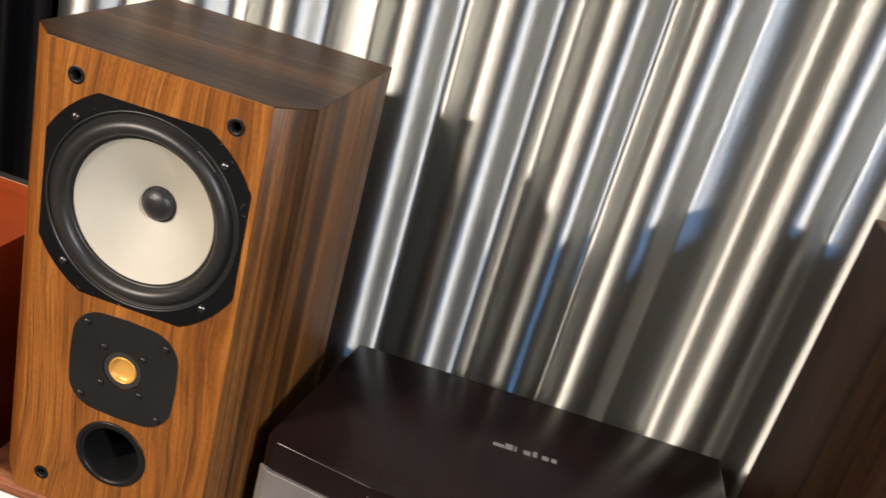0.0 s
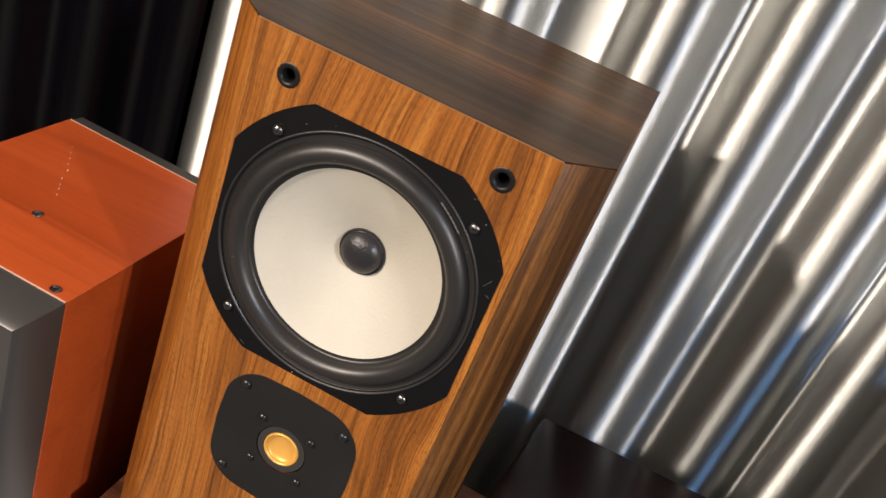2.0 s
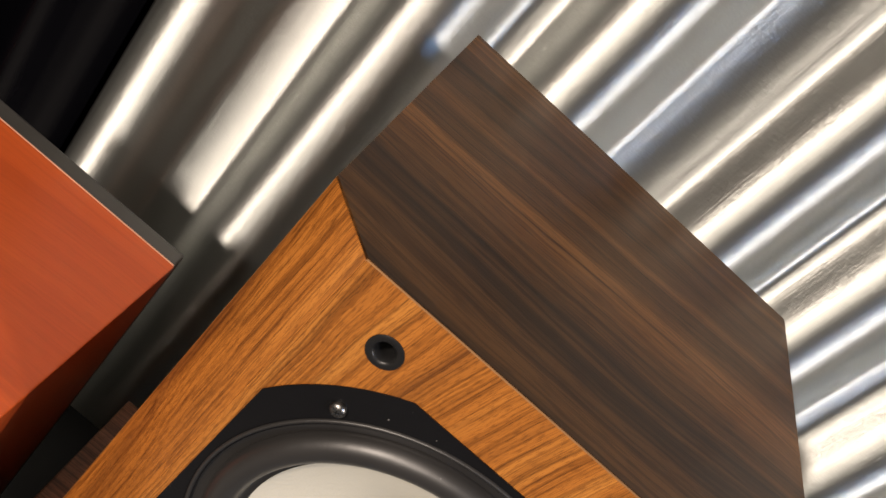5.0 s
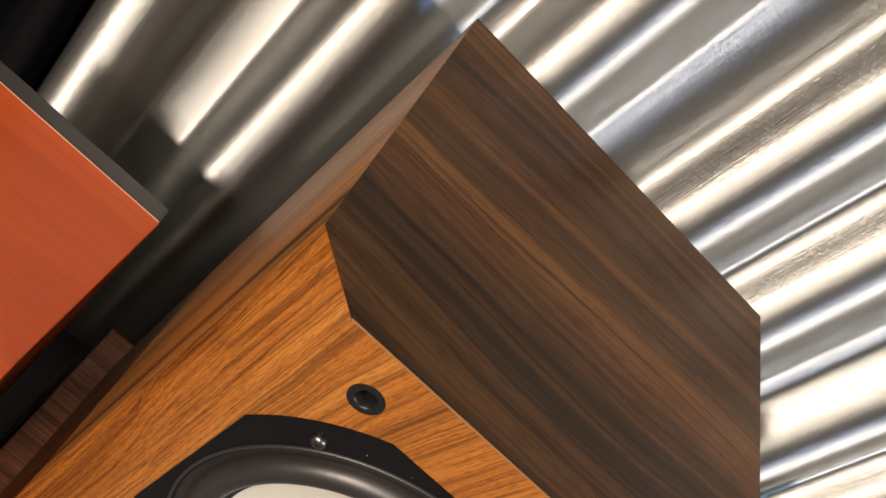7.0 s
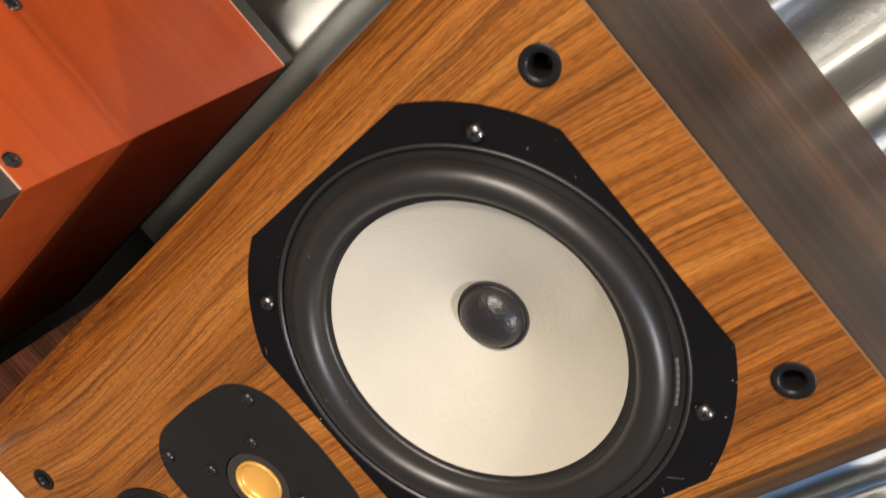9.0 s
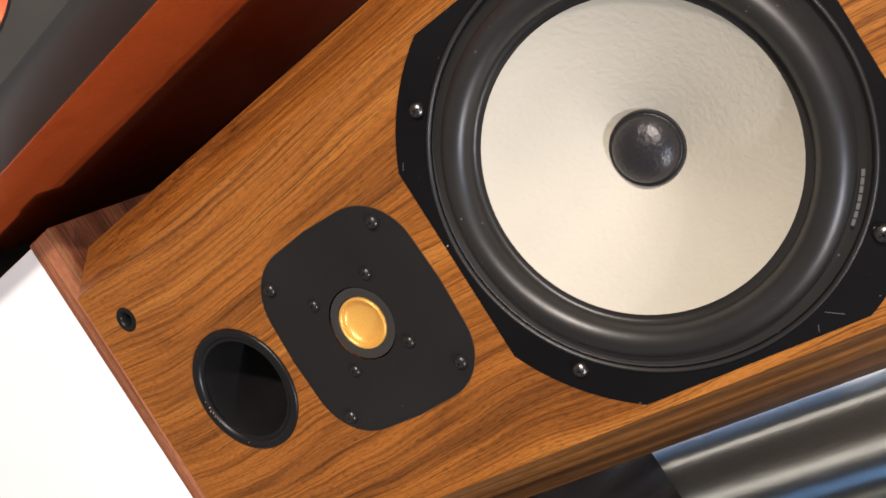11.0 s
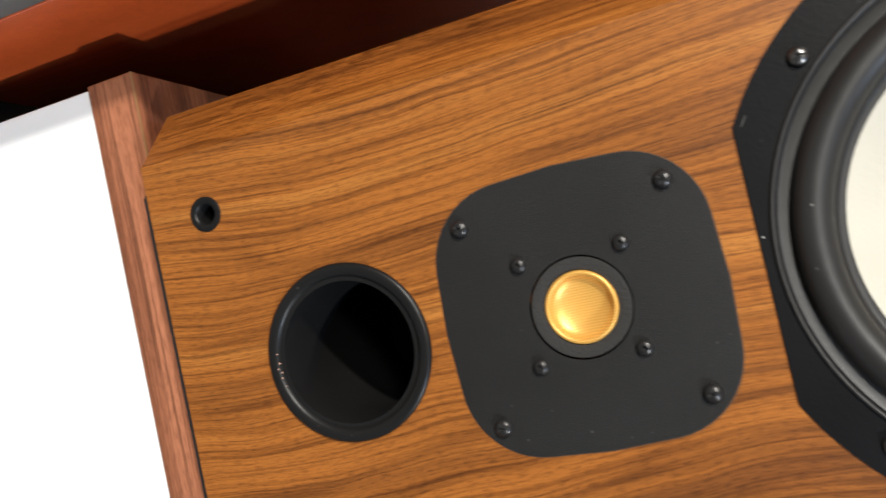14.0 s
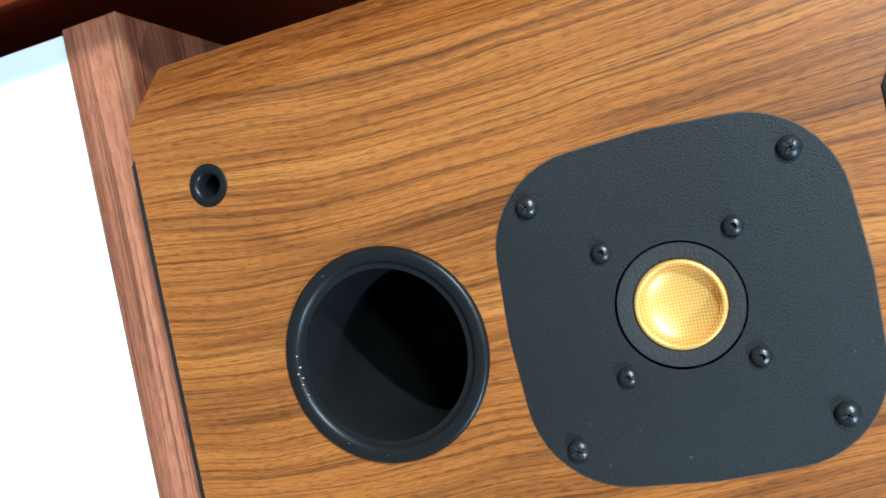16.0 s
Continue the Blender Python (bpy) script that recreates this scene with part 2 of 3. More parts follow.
def corrugated(name, colour, rough, metal, aniso, wave, haze=0.0):
    """Rolled sheet: the light is drawn out along the ribs, with fine streaks across them."""
    m, t, b = material(name, colour, rough, metal)
    b.inputs["Anisotropic"].default_value = aniso
    tangent = t.nodes.new("ShaderNodeTangent")
    tangent.direction_type, tangent.uv_map = "UV_MAP", "ribs"
    t.links.new(tangent.outputs[0], b.inputs["Tangent"])
    streak = add(t, "ShaderNodeTexNoise", Scale=1.0, Detail=4.0, Roughness=0.65)
    t.links.new(coords(t, (170, 170, 420)), streak.inputs["Vector"])
    brushed = add(t, "ShaderNodeTexNoise", Scale=1.0, Detail=3.0, Roughness=0.7)
    t.links.new(coords(t, (900, 900, 14)), brushed.inputs["Vector"])
    both = t.nodes.new("ShaderNodeMath")
    both.operation = "MULTIPLY_ADD"
    both.inputs[1].default_value = 0.35
    t.links.new(brushed.outputs["Fac"], both.inputs[0])
    t.links.new(streak.outputs["Fac"], both.inputs[2])
    bump(t, b, both.outputs[0], wave, 0.0006)
    stain = add(t, "ShaderNodeTexNoise", Scale=1.0, Detail=6.0)
    t.links.new(coords(t, (9, 9, 1.6)), stain.inputs["Vector"])
    lo, hi = tuple(c * 0.82 for c in colour), tuple(min(1, c * 1.1) for c in colour)
    t.links.new(ramp(t, stain.outputs["Fac"], [(0.3, lo), (0.7, hi)]), b.inputs["Base Color"])
    r = add(t, "ShaderNodeMapRange", To_Min=rough - 0.06, To_Max=rough + 0.08)
    t.links.new(stain.outputs["Fac"], r.inputs["Value"])
    t.links.new(r.outputs["Result"], b.inputs["Roughness"])
    if haze:
        # zinc bloom: a second, duller layer mixed half and half
        dull = t.nodes.new("ShaderNodeBsdfPrincipled")
        dull.inputs["Roughness"].default_value = haze
        dull.inputs["Metallic"].default_value = 0.8
        dull.inputs["Anisotropic"].default_value = 1.0
        for key in ("Base Color", "Normal", "Tangent"):
            t.links.new(b.inputs[key].links[0].from_socket, dull.inputs[key])
        blend = t.nodes.new("ShaderNodeMixShader")
        blend.inputs[0].default_value = 0.20
        t.links.new(b.outputs[0], blend.inputs[1])
        t.links.new(dull.outputs[0], blend.inputs[2])
        t.links.new(blend.outputs[0], t.nodes["Material Output"].inputs["Surface"])
    return m


M_GALVANISED = corrugated("galvanised_sheet", (0.60, 0.615, 0.59), 0.475, 1.0, 1.0, 0.50, haze=0.64)
M_BLACK_SHEET = corrugated("black_painted_sheet", (0.0015, 0.0015, 0.0024), 0.26, 0.0, 0.8, 0.25)
M_BLACK_SHEET.node_tree.nodes["Principled BSDF"].inputs["Specular IOR Level"].default_value = 0.15

# ---- building helpers ----


def part(name, bm, mat, parent=None, label="", smooth=None):
    """Links a bmesh as one mesh object under a thing or a part."""
    bmesh.ops.recalc_face_normals(bm, faces=bm.faces)
    me = bpy.data.meshes.new(name)
    bm.to_mesh(me)
    bm.free()
    for one in mat if isinstance(mat, (list, tuple)) else (mat,):
        me.materials.append(one)
    if smooth is not None:
        for p in me.polygons:
            p.use_smooth = True
        me.set_sharp_from_angle(angle=radians(smooth))
    ob = new(name, me)
    ob.parent = parent
    return ob if not label else tagged(ob, label)


def thing(name, at, label, category, group="", turn=0):
    ob = new(name)
    ob.empty_display_size = 0.02
    ob.matrix_world = pose(*at, 0, 0, turn)
    return tagged(ob, label, category, group)


def box(lo, hi, bevel=0.0, segments=2, bm=None):
    bm = bm or bmesh.new()
    verts = bmesh.ops.create_cube(bm, size=1.0)["verts"]
    for v in verts:
        v.co = Vector([a + (b - a) * (c + 0.5) for a, b, c in zip(lo, hi, v.co)])
    if bevel:
        edges = list({e for v in verts for e in v.link_edges})
        bmesh.ops.bevel(bm, geom=edges, offset=bevel, segments=segments, affect="EDGES", profile=0.5)
    return bm


def prism(outline, z0, z1, bevel=0.0):
    """An upright prism over an outline in x and y."""
    bm = bmesh.new()
    low = [bm.verts.new((x, y, z0)) for x, y in outline]
    high = [bm.verts.new((x, y, z1)) for x, y in outline]
    bm.faces.new(low[::-1]), bm.faces.new(high)
    for i in range(len(low)):
        j = (i + 1) % len(low)
        bm.faces.new((low[i], low[j], high[j], high[i]))
    if bevel:
        bmesh.ops.bevel(bm, geom=list(bm.edges), offset=bevel, segments=2, affect="EDGES", profile=0.5)
    return bm


def lathe(profile, cx=0.0, cz=0.0, n=64, bm=None):
    """A profile of radius and y turned round an axis along y."""
    bm = bm or bmesh.new()
    rings = []
    for r, y in profile:
        if r < 1e-6:
            rings.append([bm.verts.new((cx, y, cz))])
        else:
            rings.append([bm.verts.new((cx + r * math.cos(a), y, cz + r * math.sin(a))) for a in (2 * math.pi * k / n for k in range(n))])
    for a, b in zip(rings, rings[1:]):
        for k in range(n):
            quad = [a[k % len(a)], a[(k + 1) % len(a)], b[(k + 1) % len(b)], b[k % len(b)]]
            corners = list(dict.fromkeys(quad))
            if len(corners) > 2:
                bm.faces.new(corners)
    return bm


def circle_points(r, cx, cz, n):
    return [(cx + r * math.cos(2 * math.pi * k / n), cz + r * math.sin(2 * math.pi * k / n)) for k in range(n)]


def pierced(outline, holes, y0, y1):
    """A plate from y0 (front) back to y1 over an outline in x and z, with holes through it."""
    bm = bmesh.new()
    fronts = []
    for loop in [outline] + holes:
        vs = [bm.verts.new((x, y0, z)) for x, z in loop]
        fronts.append(vs)
        for i in range(len(vs)):
            bm.edges.new((vs[i], vs[(i + 1) % len(vs)]))
    bmesh.ops.triangle_fill(bm, use_beauty=True, use_dissolve=False, edges=list(bm.edges))
    for vs in fronts:
        back = [bm.verts.new((v.co.x, y1, v.co.z)) for v in vs]
        for i in range(len(vs)):
            j = (i + 1) % len(vs)
            bm.faces.new((vs[i], vs[j], back[j], back[i]))
    return bm


def arc(cx, cy, r, a0, a1, n):
    return [(cx + r * math.cos(radians(a0 + (a1 - a0) * k / n)), cy + r * math.sin(radians(a0 + (a1 - a0) * k / n))) for k in range(n + 1)]


def screw(parent, x, y, z, r, mats, turn, hexagon=False):
    """A pan-head screw: domed head, and a dark cross or socket sunk in it."""
    bm = lathe([(r, 0.0), (r, -0.25 * r), (0.86 * r, -0.52 * r), (0.55 * r, -0.72 * r), (0.30 * r, -0.78 * r), (0.28 * r, -0.45 * r), (0, -0.42 * r)], n=20)
    count = len(bm.faces)
    if not hexagon:
        for a in (0, 90):
            one = box((-0.62 * r, -0.80 * r, -0.11 * r), (0.62 * r, -0.5 * r, 0.11 * r))
            bmesh.ops.rotate(one, cent=(0, 0, 0), matrix=Matrix.Rotation(radians(a), 3, "Y"), verts=one.verts)
            tmp = bpy.data.meshes.new("cross")
            one.to_mesh(tmp)
            one.free()
            bm.from_mesh(tmp)
            bpy.data.meshes.remove(tmp)
    bm.faces.ensure_lookup_table()
    for k, f in enumerate(bm.faces):
        if k >= count or f.calc_center_median().xz.length < 0.27 * r:
            f.material_index = 1
    ob = part("screw", bm, mats, parent, smooth=40)
    ob.matrix_local = pose(x, y, z, 0, turn, 0)
    return ob


# ---- room ----


def structure(name, lo, hi, mat, label, category):
    return tagged(part(name, box(lo, hi), mat), label, category, kind="structure")


structure("floor", (-4.6, -4.2, -0.1), (4.6, 0.6, 0.0), M_FLOOR, "grey hard floor of the showroom", "floor")
structure("ceiling", (-4.6, -4.2, 2.75), (4.6, 0.6, 2.85), M_CEIL, "dark painted showroom ceiling", "ceiling")
structure("wall_south", (-4.6, -4.3, 0.0), (4.6, -4.2, 2.75), M_WALL, "plain greige painted wall", "wall")
structure("wall_west", (-4.7, -4.3, 0.0), (-4.6, 0.6, 2.75), M_WALL, "plain greige painted wall", "wall")
structure("wall_east", (4.6, -4.3, 0.0), (4.7, 0.6, 2.75), M_WALL, "plain greige painted wall", "wall")
structure("wall_north", (-4.6, 0.5, 0.0), (4.6, 0.6, 2.75), M_BLACK_STAND, "dark wall behind the corrugated sheets", "wall")

SWING, WALL_Y, PITCH, BEND, REACH = 0.0130, 0.365, 0.1286, 50.0, 0.055
# the ribs stand unevenly, wider apart where one sheet laps over the next
RIBS = [-0.303, -0.165, -0.046, 0.109, 0.214, 0.334, 0.424, 0.579]
RIBS = [RIBS[0] - PITCH * k for k in range(3, 0, -1)] + RIBS + [RIBS[-1] + PITCH * k for k in range(1, 33)]
BLACK_RIBS = [-0.357 + 0.115 * k for k in range(-38, 3)]


def rib_depth(x, ribs):
    """How far the sheet lies behind its middle at x: a wave round each crest, with a nearly flat bottom in a wide trough."""
    k = max(i for i, c in enumerate(ribs) if c <= x)
    gap = (ribs[k + 1] - ribs[k]) / 2
    half, flat = min(REACH, gap), max(gap - REACH, 1e-6)
    off = min(x - ribs[k], ribs[k + 1] - x)
    u = min(1.0, off / half)
    deep = 2 * math.pi / half - BEND
    turn = half * BEND * (u ** 3 - 2 * u ** 2 + u) + math.pi * (3 * u ** 2 - 2 * u ** 3) + half * deep * (u ** 3 - u ** 2)
    sag = 5.5 * (flat ** 2 - (gap - off) ** 2) if off > half else 0.0
    return sag - SWING * (math.cos(turn) - 0.10 * math.cos(2 * turn))


def corrugated_sheet(name, x0, x1, ribs, mat, label):
    bm = bmesh.new()
    uv = bm.loops.layers.uv.new("ribs")
    count = int((x1 - x0) / 0.0035) + 1
    heights = (0.02, 0.9, 1.8, 2.74)
    grid = []
    for back in (0.0, 0.0012):
        columns = []
        for k in range(count + 1):
            x = x0 + (x1 - x0) * k / count
            y = WALL_Y + rib_depth(x, ribs) + back
            columns.append([bm.verts.new((x, y, z)) for z in heights])
        grid.append(columns)
    faces = []
    for columns, flip in zip(grid, (False, True)):
        for a, b in zip(columns, columns[1:]):
            for k in range(len(heights) - 1):
                quad = (a[k], b[k], b[k + 1], a[k + 1])
                faces.append(bm.faces.new(quad[::-1] if flip else quad))
    for end in (0, -1):
        for k in range(len(heights) - 1):
            a, b = grid[0][end], grid[1][end]
            faces.append(bm.faces.new((a[k], a[k + 1], b[k + 1], b[k])))
    for f in faces:
        for loop in f.loops:
            loop[uv].uv = (loop.vert.co.z, loop.vert.co.x)
    return tagged(part(name, bm, mat, smooth=60), label, "wall cladding", kind="structure")


corrugated_sheet("wall_cladding_galvanised", -0.335, 4.5, RIBS, M_GALVANISED, "galvanised corrugated steel sheet with vertical ribs")
corrugated_sheet("wall_cladding_black", -4.5, -0.337, BLACK_RIBS, M_BLACK_SHEET, "glossy black corrugated sheet with vertical ribs")

# ---- shelf unit ----
SHELF = 0.709
unit = thing("shelf_unit", (0, 0, 0), "shelf unit with a reddish wood top board and white front", "shelf")
part("top_board", box((-0.146, 0.013, 0.683), (1.10, 0.272, SHELF), 0.0012), M_BOARD, unit, "reddish wood-grain board")
part("front_panel", box((-0.145, 0.016, 0.03), (1.099, 0.034, 0.6825), 0.001), M_WHITE, unit, "glossy white front panel")
part("edge_strip", box((-0.1455, 0.0125, SHELF - 0.0006), (1.0995, 0.0136, SHELF + 0.0002)), M_EDGE, unit, "pale worn edge")
part("back_panel", box((-0.126, 0.255, 0.0), (1.080, 0.268, 0.6825)), M_BLACK_STAND, unit)
part("side_panel", box((-0.145, 0.0345, 0.0), (-0.127, 0.27, 0.6825)), M_BLACK_STAND, unit)
part("side_panel", box((1.081, 0.0345, 0.0), (1.099, 0.27, 0.6825)), M_BLACK_STAND, unit)

# ---- walnut speakers ----
HALF, DEPTH, CUT, BOTTOM, TOP = 0.1245, 0.241, 0.027, 0.0045, 0.466
WOOFER_Z, TWEETER_X, TWEETER_Z, PORT_Z = 0.340, 0.0013, 0.1819, 0.0848


def woofer_outline(r, flat):
    side = math.degrees(math.acos(flat / r))
    points = []
    for q in range(4):
        points += arc(0, WOOFER_Z, r, 90 * q + side, 90 * q + 90 - side, 10)
    return points


def rounded_square(half, r, cx, cz, n=10, bulge=0.0):
    points = []
    for q, (sx, sz) in enumerate(((1, 1), (-1, 1), (-1, -1), (1, -1))):
        points += arc(cx + sx * (half - r), cz + sz * (half - r), r, 90 * q + 3, 90 * q + 87, n)
        nx, nz = ((0, 1), (-1, 0), (0, -1), (1, 0))[q]
        points.append((cx + nx * (half + bulge), cz + nz * (half + bulge)))
    return points


def walnut_speaker(at, label, front=None, side=None):
    front_mat, side_mat = front or M_FRONT, side or M_SIDE
    sp = thing("bookshelf_speaker", at, label, "loudspeaker", "pair of walnut speakers")
    sockets = [(-0.070, 0.441), (0.070, 0.441), (-0.070, 0.0325), (0.070, 0.0325)]
    holes = [circle_points(0.0880, 0, WOOFER_Z, 64), circle_points(0.0312, 0, PORT_Z, 48), circle_points(0.0206, TWEETER_X, TWEETER_Z, 40)]
    holes += [circle_points(0.0050, x, z, 20) for x, z in sockets]
    f = HALF - CUT
    face = pierced([(-f, BOTTOM), (f, BOTTOM), (f, TOP), (-f, TOP)], holes, 0.0, 0.018)
    part("front_baffle", face, front_mat, sp)
    for s in (-1, 1):
        strip = [(s * f, 0.0), (s * HALF, CUT), (s * (HALF - 0.012), CUT + 0.004), (s * f, 0.018)]
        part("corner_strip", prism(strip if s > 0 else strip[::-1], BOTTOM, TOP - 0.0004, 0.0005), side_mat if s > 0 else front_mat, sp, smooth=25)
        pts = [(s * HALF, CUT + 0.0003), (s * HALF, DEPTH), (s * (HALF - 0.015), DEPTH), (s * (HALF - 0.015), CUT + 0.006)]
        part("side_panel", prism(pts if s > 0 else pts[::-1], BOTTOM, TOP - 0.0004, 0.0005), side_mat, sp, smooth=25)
    outline = [(-f, 0.0), (f, 0.0), (HALF, CUT), (HALF, DEPTH), (-HALF, DEPTH), (-HALF, CUT)]
    inner = [(x * 0.999, 0.0005 + y * 0.998) for x, y in outline]
    part("top_panel", prism(inner, TOP - 0.001, TOP + 0.0006), M_TOP, sp, "brown walnut veneer, darkened in colour for grazing light")
    # black base brought forward; its dark line stands in for the overhang's shadow
    part("shadow_gap_base", prism([(x * 0.87, 0.0038 + y * 0.95) for x, y in outline], 0.0, BOTTOM), M_BLACK_STAND, sp)
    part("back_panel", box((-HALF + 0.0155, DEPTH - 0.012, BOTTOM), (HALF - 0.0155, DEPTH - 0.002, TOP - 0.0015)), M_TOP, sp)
    edge = prism([(-f, -0.0002), (f, -0.0002), (f, 0.0004), (-f, 0.0004)], TOP - 0.0002, TOP + 0.0003)
    part("edge_band", edge, M_EDGE, sp, "thin pale worn edge")
    # woofer
    plate = pierced(woofer_outline(0.1045, 0.0925), [circle_points(0.0865, 0, WOOFER_Z, 72)], -0.0006, 0.0)
    wf = part("woofer", plate, M_BASKET, sp, "black woofer with a cream cone")
    lip = [(0.0890, -0.0004), (0.0888, -0.0014), (0.0881, -0.0018), (0.0874, -0.0014), (0.0870, -0.0002), (0.0864, 0.0002), (0.0856, 0.0004), (0.0854, 0.004)]
    part("rim", lathe(lip, 0, WOOFER_Z, 96), M_RUBBER, wf, smooth=60)
    roll = [(0.0862, 0.0004), (0.0842, 0.0010), (0.0820, 0.0014)] + [(0.0751 + 0.0070 * math.cos(a), 0.0012 - 0.0075 * math.sin(a)) for a in (math.pi * k / 16 for k in range(17))]
    roll += [(0.0674, 0.0028), (0.0662, 0.0030), (0.0645, 0.0031)]
    part("surround", lathe(roll, 0, WOOFER_Z, 96), M_RUBBER, wf, "black rubber half-roll surround", smooth=60)
    cone = [(0.0649, 0.0034)] + [(0.0646 - 0.0496 * u, 0.0030 + 0.0280 * (u ** 0.92)) for u in (k / 16 for k in range(17))]
    part("cone", lathe(cone, 0, WOOFER_Z, 96), M_CONE, wf, "cream polypropylene cone", smooth=60)
    cap = [(0.0166, 0.0298), (0.0160, 0.0284), (0.0150, 0.0288)] + [(0.0146 * math.cos(a), 0.0285 - 0.0085 * math.sin(a)) for a in (math.pi / 2 * k / 10 for k in range(11))]
    part("dust_cap", lathe(cap, 0, WOOFER_Z, 56), M_CAP, wf, "black domed dust cap", smooth=60)
    for k, (sx, sz) in enumerate(((-1, 1), (1, 1), (-1, -1), (1, -1))):
        screw(wf, sx * 0.0665, -0.0006, WOOFER_Z + sz * 0.0668, 0.0036, (M_STEEL, M_DEEP), 20 + 33 * k)
    # faint stamped marks on the roll
    for k in range(7):
        a = radians(46 + 2.1 * k)
        bm = box((-0.0006, -0.0001, -0.0013), (0.0006, 0.0, 0.0013))
        ob = part("stamped_mark", bm, M_LOGO_DIM, wf)
        ob.matrix_local = pose(0.0838 * math.cos(a), -0.0013, WOOFER_Z + 0.0838 * math.sin(a), 0, -math.degrees(a), 0)
    for x, z, w, turn in ((0.0865, WOOFER_Z + 0.038, 0.007, -58), (0.0895, WOOFER_Z + 0.030, 0.003, 20), (-0.050, WOOFER_Z - 0.0885, 0.004, 35)):
        ob = part("scratch", box((-w / 2, -0.0001, -0.00012), (w / 2, 0.0, 0.00012)), M_LOGO_DIM, wf)
        ob.matrix_local = pose(x, -0.0006, z, 0, turn, 0)
    # tweeter
    face = pierced(rounded_square(0.0522, 0.030, TWEETER_X, TWEETER_Z, bulge=0.0012), [circle_points(0.0194, TWEETER_X, TWEETER_Z, 56)], -0.0005, 0.0)
    tw = part("tweeter", face, M_PAINT, sp, "square black tweeter plate with rounded corners")
    ring = [(0.0190, 0.003), (0.0189, 0.0008), (0.0186, -0.0001), (0.0160, -0.0002), (0.0140, 0.0003), (0.0134, 0.002)]
    trim = pierced(rounded_square(0.0526, 0.0304, TWEETER_X, TWEETER_Z, bulge=0.0012), [rounded_square(0.05225, 0.03005, TWEETER_X, TWEETER_Z, bulge=0.0012)], -0.00015, 0.0)
    part("cut_edge", trim, M_CUT, tw, "thin brown cut veneer edge")
    part("ring", lathe(ring, TWEETER_X, TWEETER_Z, 56), M_FELT, tw, "grey felt ring", smooth=50)
    dish = [(0.0138, 0.0016), (0.0136, -0.0002), (0.0130, -0.0008), (0.0122, -0.0006), (0.0117, 0.0004)] + [(0.0115 * math.cos(a), 0.0004 + 0.0040 * math.sin(a)) for a in (math.pi / 2 * k / 12 for k in range(13))]
    part("dome", lathe(dish, TWEETER_X, TWEETER_Z, 56), M_GOLD, tw, "gold woven tweeter dome", smooth=60)
    for k, (sx, sz) in enumerate(((-1, 1), (1, 1), (-1, -1), (1, -1))):
        screw(tw, TWEETER_X + sx * 0.0387, -0.0005, TWEETER_Z + sz * 0.039, 0.0036, (M_BLACK_STEEL, M_DEEP), 35 + 41 * k)
        screw(tw, TWEETER_X * 0.5 + sx * 0.0194, -0.0005, TWEETER_Z + sz * 0.0195, 0.0032, (M_BLACK_STEEL, M_DEEP), 10 * k, hexagon=True)
    # reflex port
    tube = [(0.0290, 0.0), (0.0364, 0.0), (0.0362, -0.0010), (0.0352, -0.0017), (0.0325, -0.0016), (0.0312, -0.0008), (0.0300, 0.002), (0.0285, 0.009), (0.0276, 0.022), (0.0276, 0.11)]
    pt = part("reflex_port", lathe(tube, 0, PORT_Z, 64), M_PLASTIC, sp, "flared black plastic port", smooth=50)
    part("port_end", lathe([(0.0276, 0.109), (0, 0.109)], 0, PORT_Z, 32), M_DEEP, pt)
    for a, rad, size in ((-99, 0.0318, 0.5), (-92, 0.0310, 0.7), (-88, 0.0322, 0.6), (-85, 0.0309, 0.6), (-81, 0.0316, 0.5), (-74, 0.0312, 0.4), (-35, 0.0330, 0.5)):
        bm = bmesh.new()
        bmesh.ops.create_icosphere(bm, subdivisions=1, radius=0.0006 * size)
        dust = part("dust_speck", bm, M_EDGE_PALE, pt)
        dust.matrix_local = pose(rad * math.cos(radians(a)), -0.0014, PORT_Z + rad * math.sin(radians(a)))
    for x, z in sockets:
        so = part("grille_socket", lathe([(0.0076, 0.0), (0.0076, -0.0004), (0.0068, -0.0008), (0.0052, -0.0006), (0.0042, 0.0002), (0.0038, 0.004), (0.0038, 0.016)], x, z, 28), M_PLASTIC, sp, "round black grille socket", smooth=50)
        part("socket_end", lathe([(0.0039, 0.0155), (0.0016, 0.0155), (0.0014, 0.011), (0, 0.0108)], x, z, 20), M_PLASTIC, so)
    return sp


M_LOGO_DIM = speckled("faint_grey_print", (0.09, 0.09, 0.088), 0.5)
walnut_speaker((0, 0, SHELF), "walnut-veneer bookshelf speaker with woofer above gold tweeter, on a shelf")
# twin of the first speaker, coloured dark because it stands in shadow
walnut_speaker((0.745, 0.004, SHELF), "walnut-veneer bookshelf speaker beside the compact stereo, its shade put into the colour", M_WALNUT_SHADED, M_WALNUT_SHADED)

# ---- cherry speaker on its stand ----
RX0, RX1, RTOP, RBOT = -0.357, -0.174, 0.932, 0.584
RC = (RX0 + RX1) / 2
red = thing("bookshelf_speaker", (RC, 0, RBOT), "cherry-red wood bookshelf speaker with black front and red cone", "loudspeaker")
H, W = RTOP - RBOT, (RX1 - RX0) / 2
part("cabinet", box((-W, -0.020, 0), (W, 0.197, H), 0.0008), M_CHERRY, red, "glossy cherry veneer")
part("back_panel", box((-W + 0.001, 0.1975, 0.001), (W - 0.001, 0.213, H - 0.001), 0.002), M_BAFFLE, red, "black back panel")
for y in (-0.0203, 0.1971):
    part("edge_band", box((-W + 0.001, y - 0.0004, H - 0.0006), (W - 0.001, y + 0.0004, H + 0.0003)), M_EDGE_PALE, red, "thin pale edge line" if y < 0 else "")
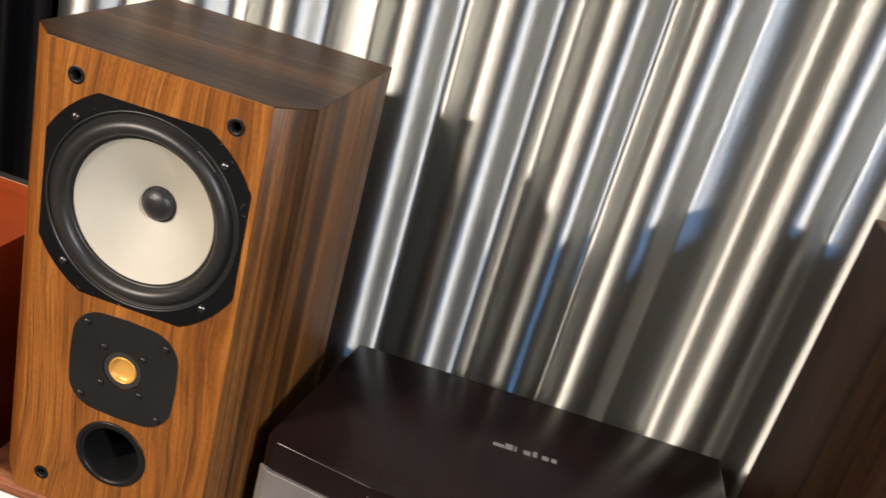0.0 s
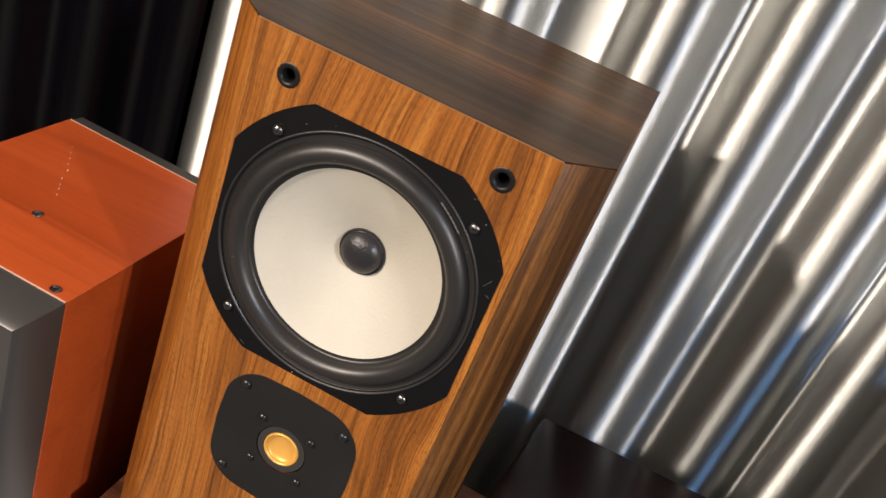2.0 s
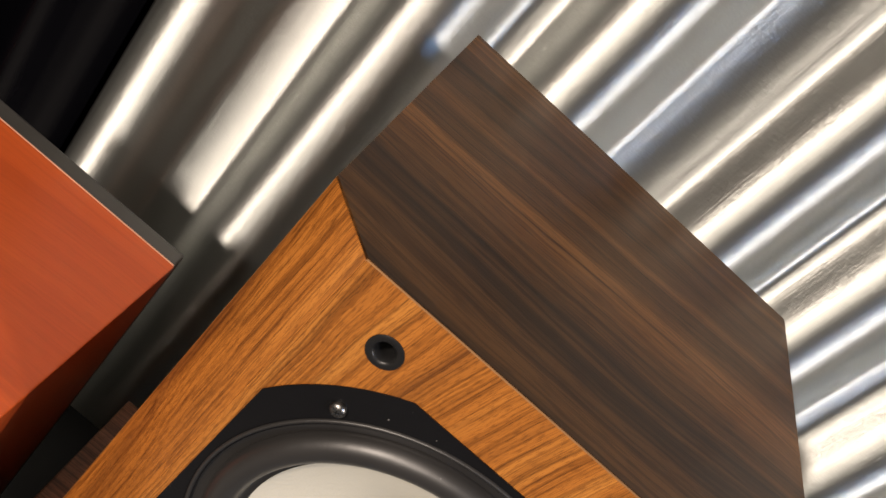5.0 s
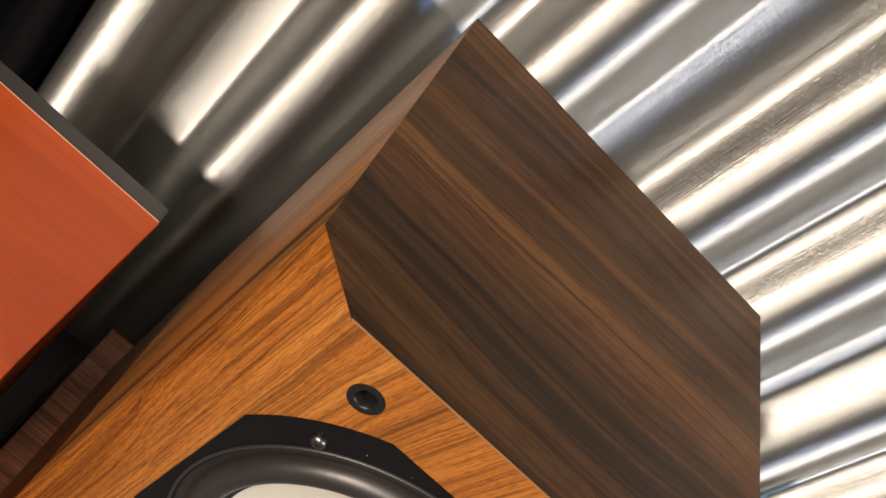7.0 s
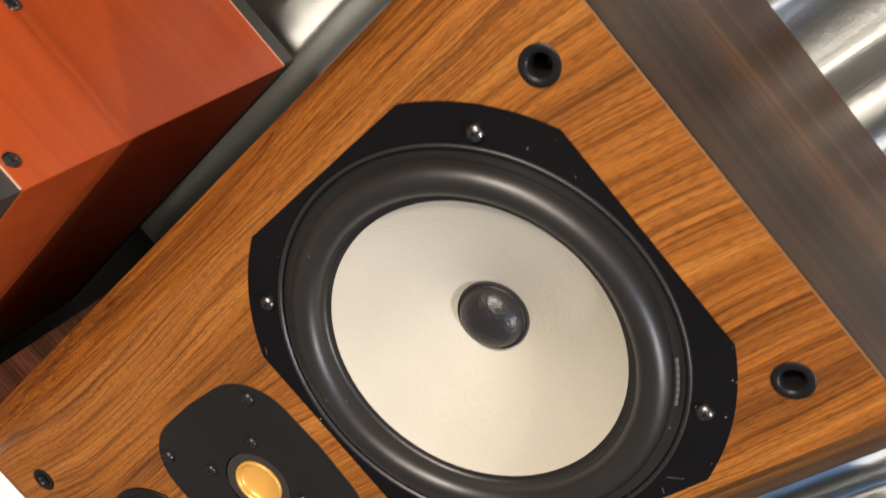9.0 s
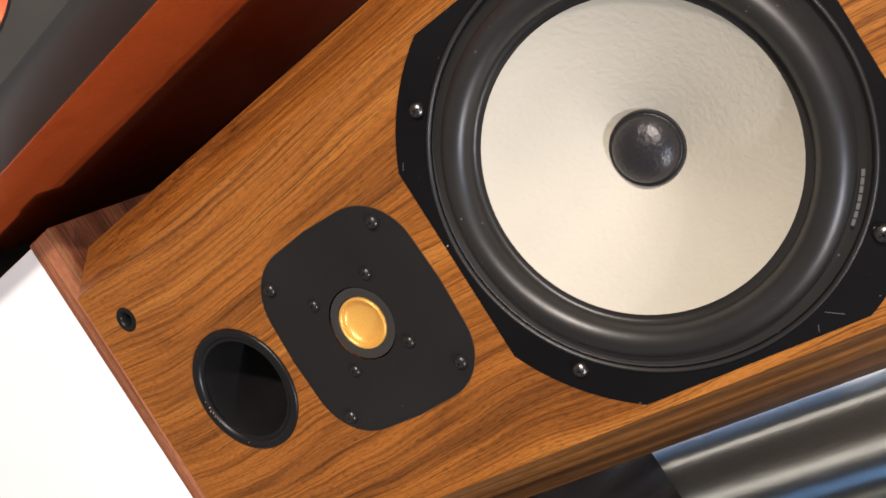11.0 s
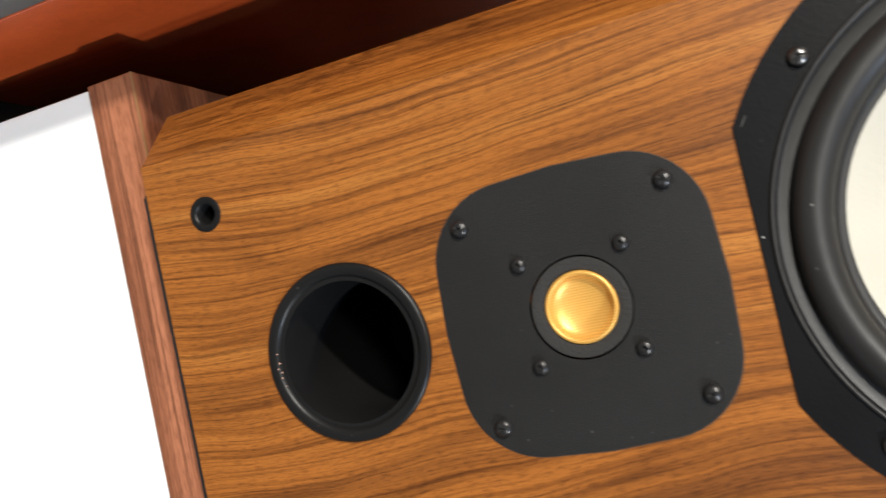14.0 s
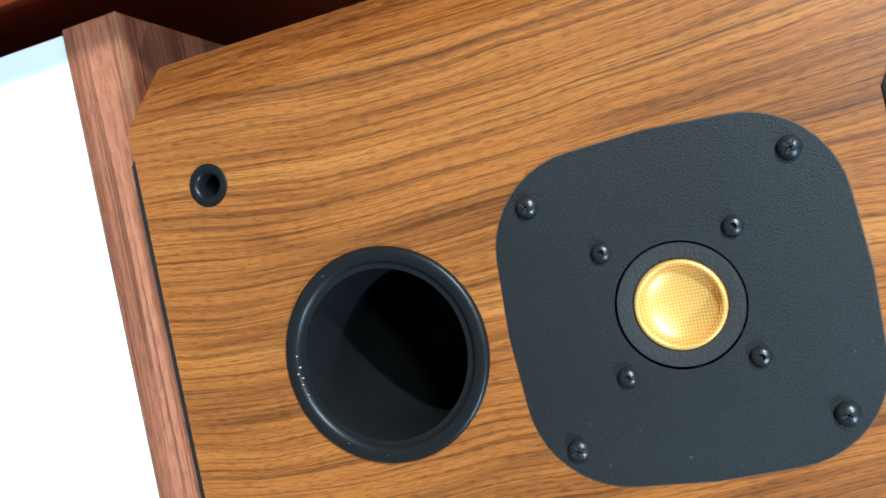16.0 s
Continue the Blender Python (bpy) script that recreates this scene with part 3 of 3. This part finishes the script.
CZ, CR = 0.843 - RBOT, 0.0655


def bevelled_baffle():
    """A thick front board whose sides curve in towards the face, pierced for the driver and the port."""
    rings = [(0.0005, -0.0205), (0.0010, -0.0290), (0.0024, -0.0380), (0.0044, -0.0465), (0.0068, -0.0530), (0.0090, -0.0568), (0.0104, -0.0580)]
    a = rings[-1][0]
    bm = pierced([(-W + a, a), (W - a, a), (W - a, H - a), (-W + a, H - a)], [circle_points(CR, 0, CZ, 64), circle_points(0.03, 0, 0.085, 40)], -0.058, -0.030)
    bmesh.ops.delete(bm, geom=[f for f in bm.faces if all(abs(v.co.x) > W - 0.012 or v.co.z < 0.012 or v.co.z > H - 0.012 for v in f.verts) and any(v.co.y > -0.05 for v in f.verts)], context="FACES")
    loops = []
    for inset, y in rings:
        b = inset
        loops.append([bm.verts.new((x, y, z)) for x, z in ((-W + b, b), (W - b, b), (W - b, H - b), (-W + b, H - b))])
    for p, q in zip(loops, loops[1:]):
        for k in range(4):
            n = (k + 1) % 4
            bm.faces.new((p[k], p[n], q[n], q[k]))
    bmesh.ops.remove_doubles(bm, verts=bm.verts, dist=1e-5)
    return bm


part("front_baffle", bevelled_baffle(), M_BAFFLE, red, "satin black front with curved bevels", smooth=35)
dr = part("driver", lathe([(CR + 0.0006, -0.0584), (CR - 0.0004, -0.0586), (CR - 0.0010, -0.0570), (CR - 0.002, -0.054)], 0, CZ, 72), M_RUBBER, red, smooth=50)
part("cone", lathe([(CR - 0.0005, -0.0584)] + [((CR - 0.0015) * math.cos(1.45 * u), -0.0580 + 0.034 * math.sin(1.45 * u)) for u in (k / 14 for k in range(15))] + [(0.0, -0.0240)], 0, CZ, 72), M_RED_CONE, dr, "shiny red metal cone", smooth=60)
part("port", lathe([(0.031, -0.0585), (0.029, -0.056), (0.027, -0.030), (0.0, -0.0302)], 0, 0.085, 40), M_PLASTIC, red, smooth=50)
for x, y in ((-0.262 - RC, 0.050), (-0.189 - RC, -0.014), (-0.347 - RC, -0.014)):
    bm = lathe([(0.0042, 0.0), (0.0040, -0.0008), (0.0026, -0.0014), (0.0022, -0.0002), (0, 0.0)], n=20)
    ob = part("insert", bm, M_STEEL, red, "small round metal insert", smooth=40)
    ob.matrix_local = pose(x, y, H, -90, 0, 0)
low = thing("low_cabinet", (RC, 0.10, 0), "low black cabinet under the cherry speaker, in shade", "cabinet")
part("top_board", box((-0.20, -0.145, RBOT - 0.02), (0.116, 0.225, RBOT - 0.0005), 0.001), M_BLACK_STAND, low)
part("body", box((-0.195, -0.140, 0.03), (0.114, 0.222, RBOT - 0.0205), 0.001), M_BLACK_STAND, low)
part("plinth", box((-0.18, -0.12, 0.0), (0.10, 0.21, 0.0295)), M_BLACK_STAND, low)

# ---- compact stereo ----
stereo = thing("compact_stereo", (0, 0, SHELF), "dark brown glossy compact stereo with grey front panel", "stereo")
SH = 0.150
PLAN = [(0.139, 0.030), (0.150, 0.020), (0.250, 0.006), (0.380, 0.002), (0.500, 0.010), (0.590, 0.030), (0.598, 0.040), (0.590, 0.258), (0.164, 0.236)]
part("body", prism(PLAN, 0.004, SH, 0.003), M_DARK_LACQUER, stereo, smooth=30)
part("foot", prism([(x * 0.96 + 0.015, y * 0.9 + 0.012) for x, y in PLAN], 0.0, 0.0045), M_BLACK_STAND, stereo)
part("speaker_panel", prism([(0.1385, 0.0255), (0.1480, 0.0165), (0.2440, 0.0035), (0.2450, 0.0090), (0.1500, 0.0225)], 0.012, 0.118, 0.001), M_MESH, stereo, "grey mesh panel")
part("trim_strip", prism([(0.2475, 0.0035), (0.2520, 0.0025), (0.2530, 0.008), (0.2485, 0.009)], 0.010, 0.138, 0.0006), M_CHROME, stereo, "bright chrome strip")
part("display_window", prism([(0.256, 0.0020), (0.380, -0.0015), (0.484, 0.0045), (0.484, 0.010), (0.380, 0.004), (0.256, 0.0075)], 0.014, 0.136, 0.001), M_WINE, stereo, "dark wine-red window")
for k, (w, d) in enumerate(((0.012, 0.0055), (0.0080, 0.0095), (0.0022, 0.0090), (0.0070, 0.0072), (0.0045, 0.0095), (0.0068, 0.0070), (0.0055, 0.0070))):
    bm = box((0, 0, 0), (w, d, 0.0002))
    ob = part("emblem_bar", bm, M_LOGO, stereo, "small silver emblem bar" if not k else "")
    ob.matrix_local = pose(0.343 + 0.0098 * k + (0.003 if k else 0), 0.1345 + 0.0008 * k, SH + 0.0001, 0, 0, 3.0)

for k, (x, y, size) in enumerate(((-0.319, 0.156, 0.5), (-0.313, 0.147, 0.5), (-0.307, 0.139, 0.6), (-0.301, 0.130, 0.5), (-0.294, 0.121, 0.9), (-0.288, 0.107, 0.7), (-0.282, 0.098, 0.6), (-0.278, 0.092, 0.6), (-0.273, 0.084, 0.6))):
    bm = bmesh.new()
    bmesh.ops.create_icosphere(bm, subdivisions=1, radius=0.0010 * size)
    ob = part("speck", bm, M_EDGE_PALE, red, "tiny pale speck" if not k else "")
    ob.matrix_local = pose(x - RC, y, H + 0.0002)
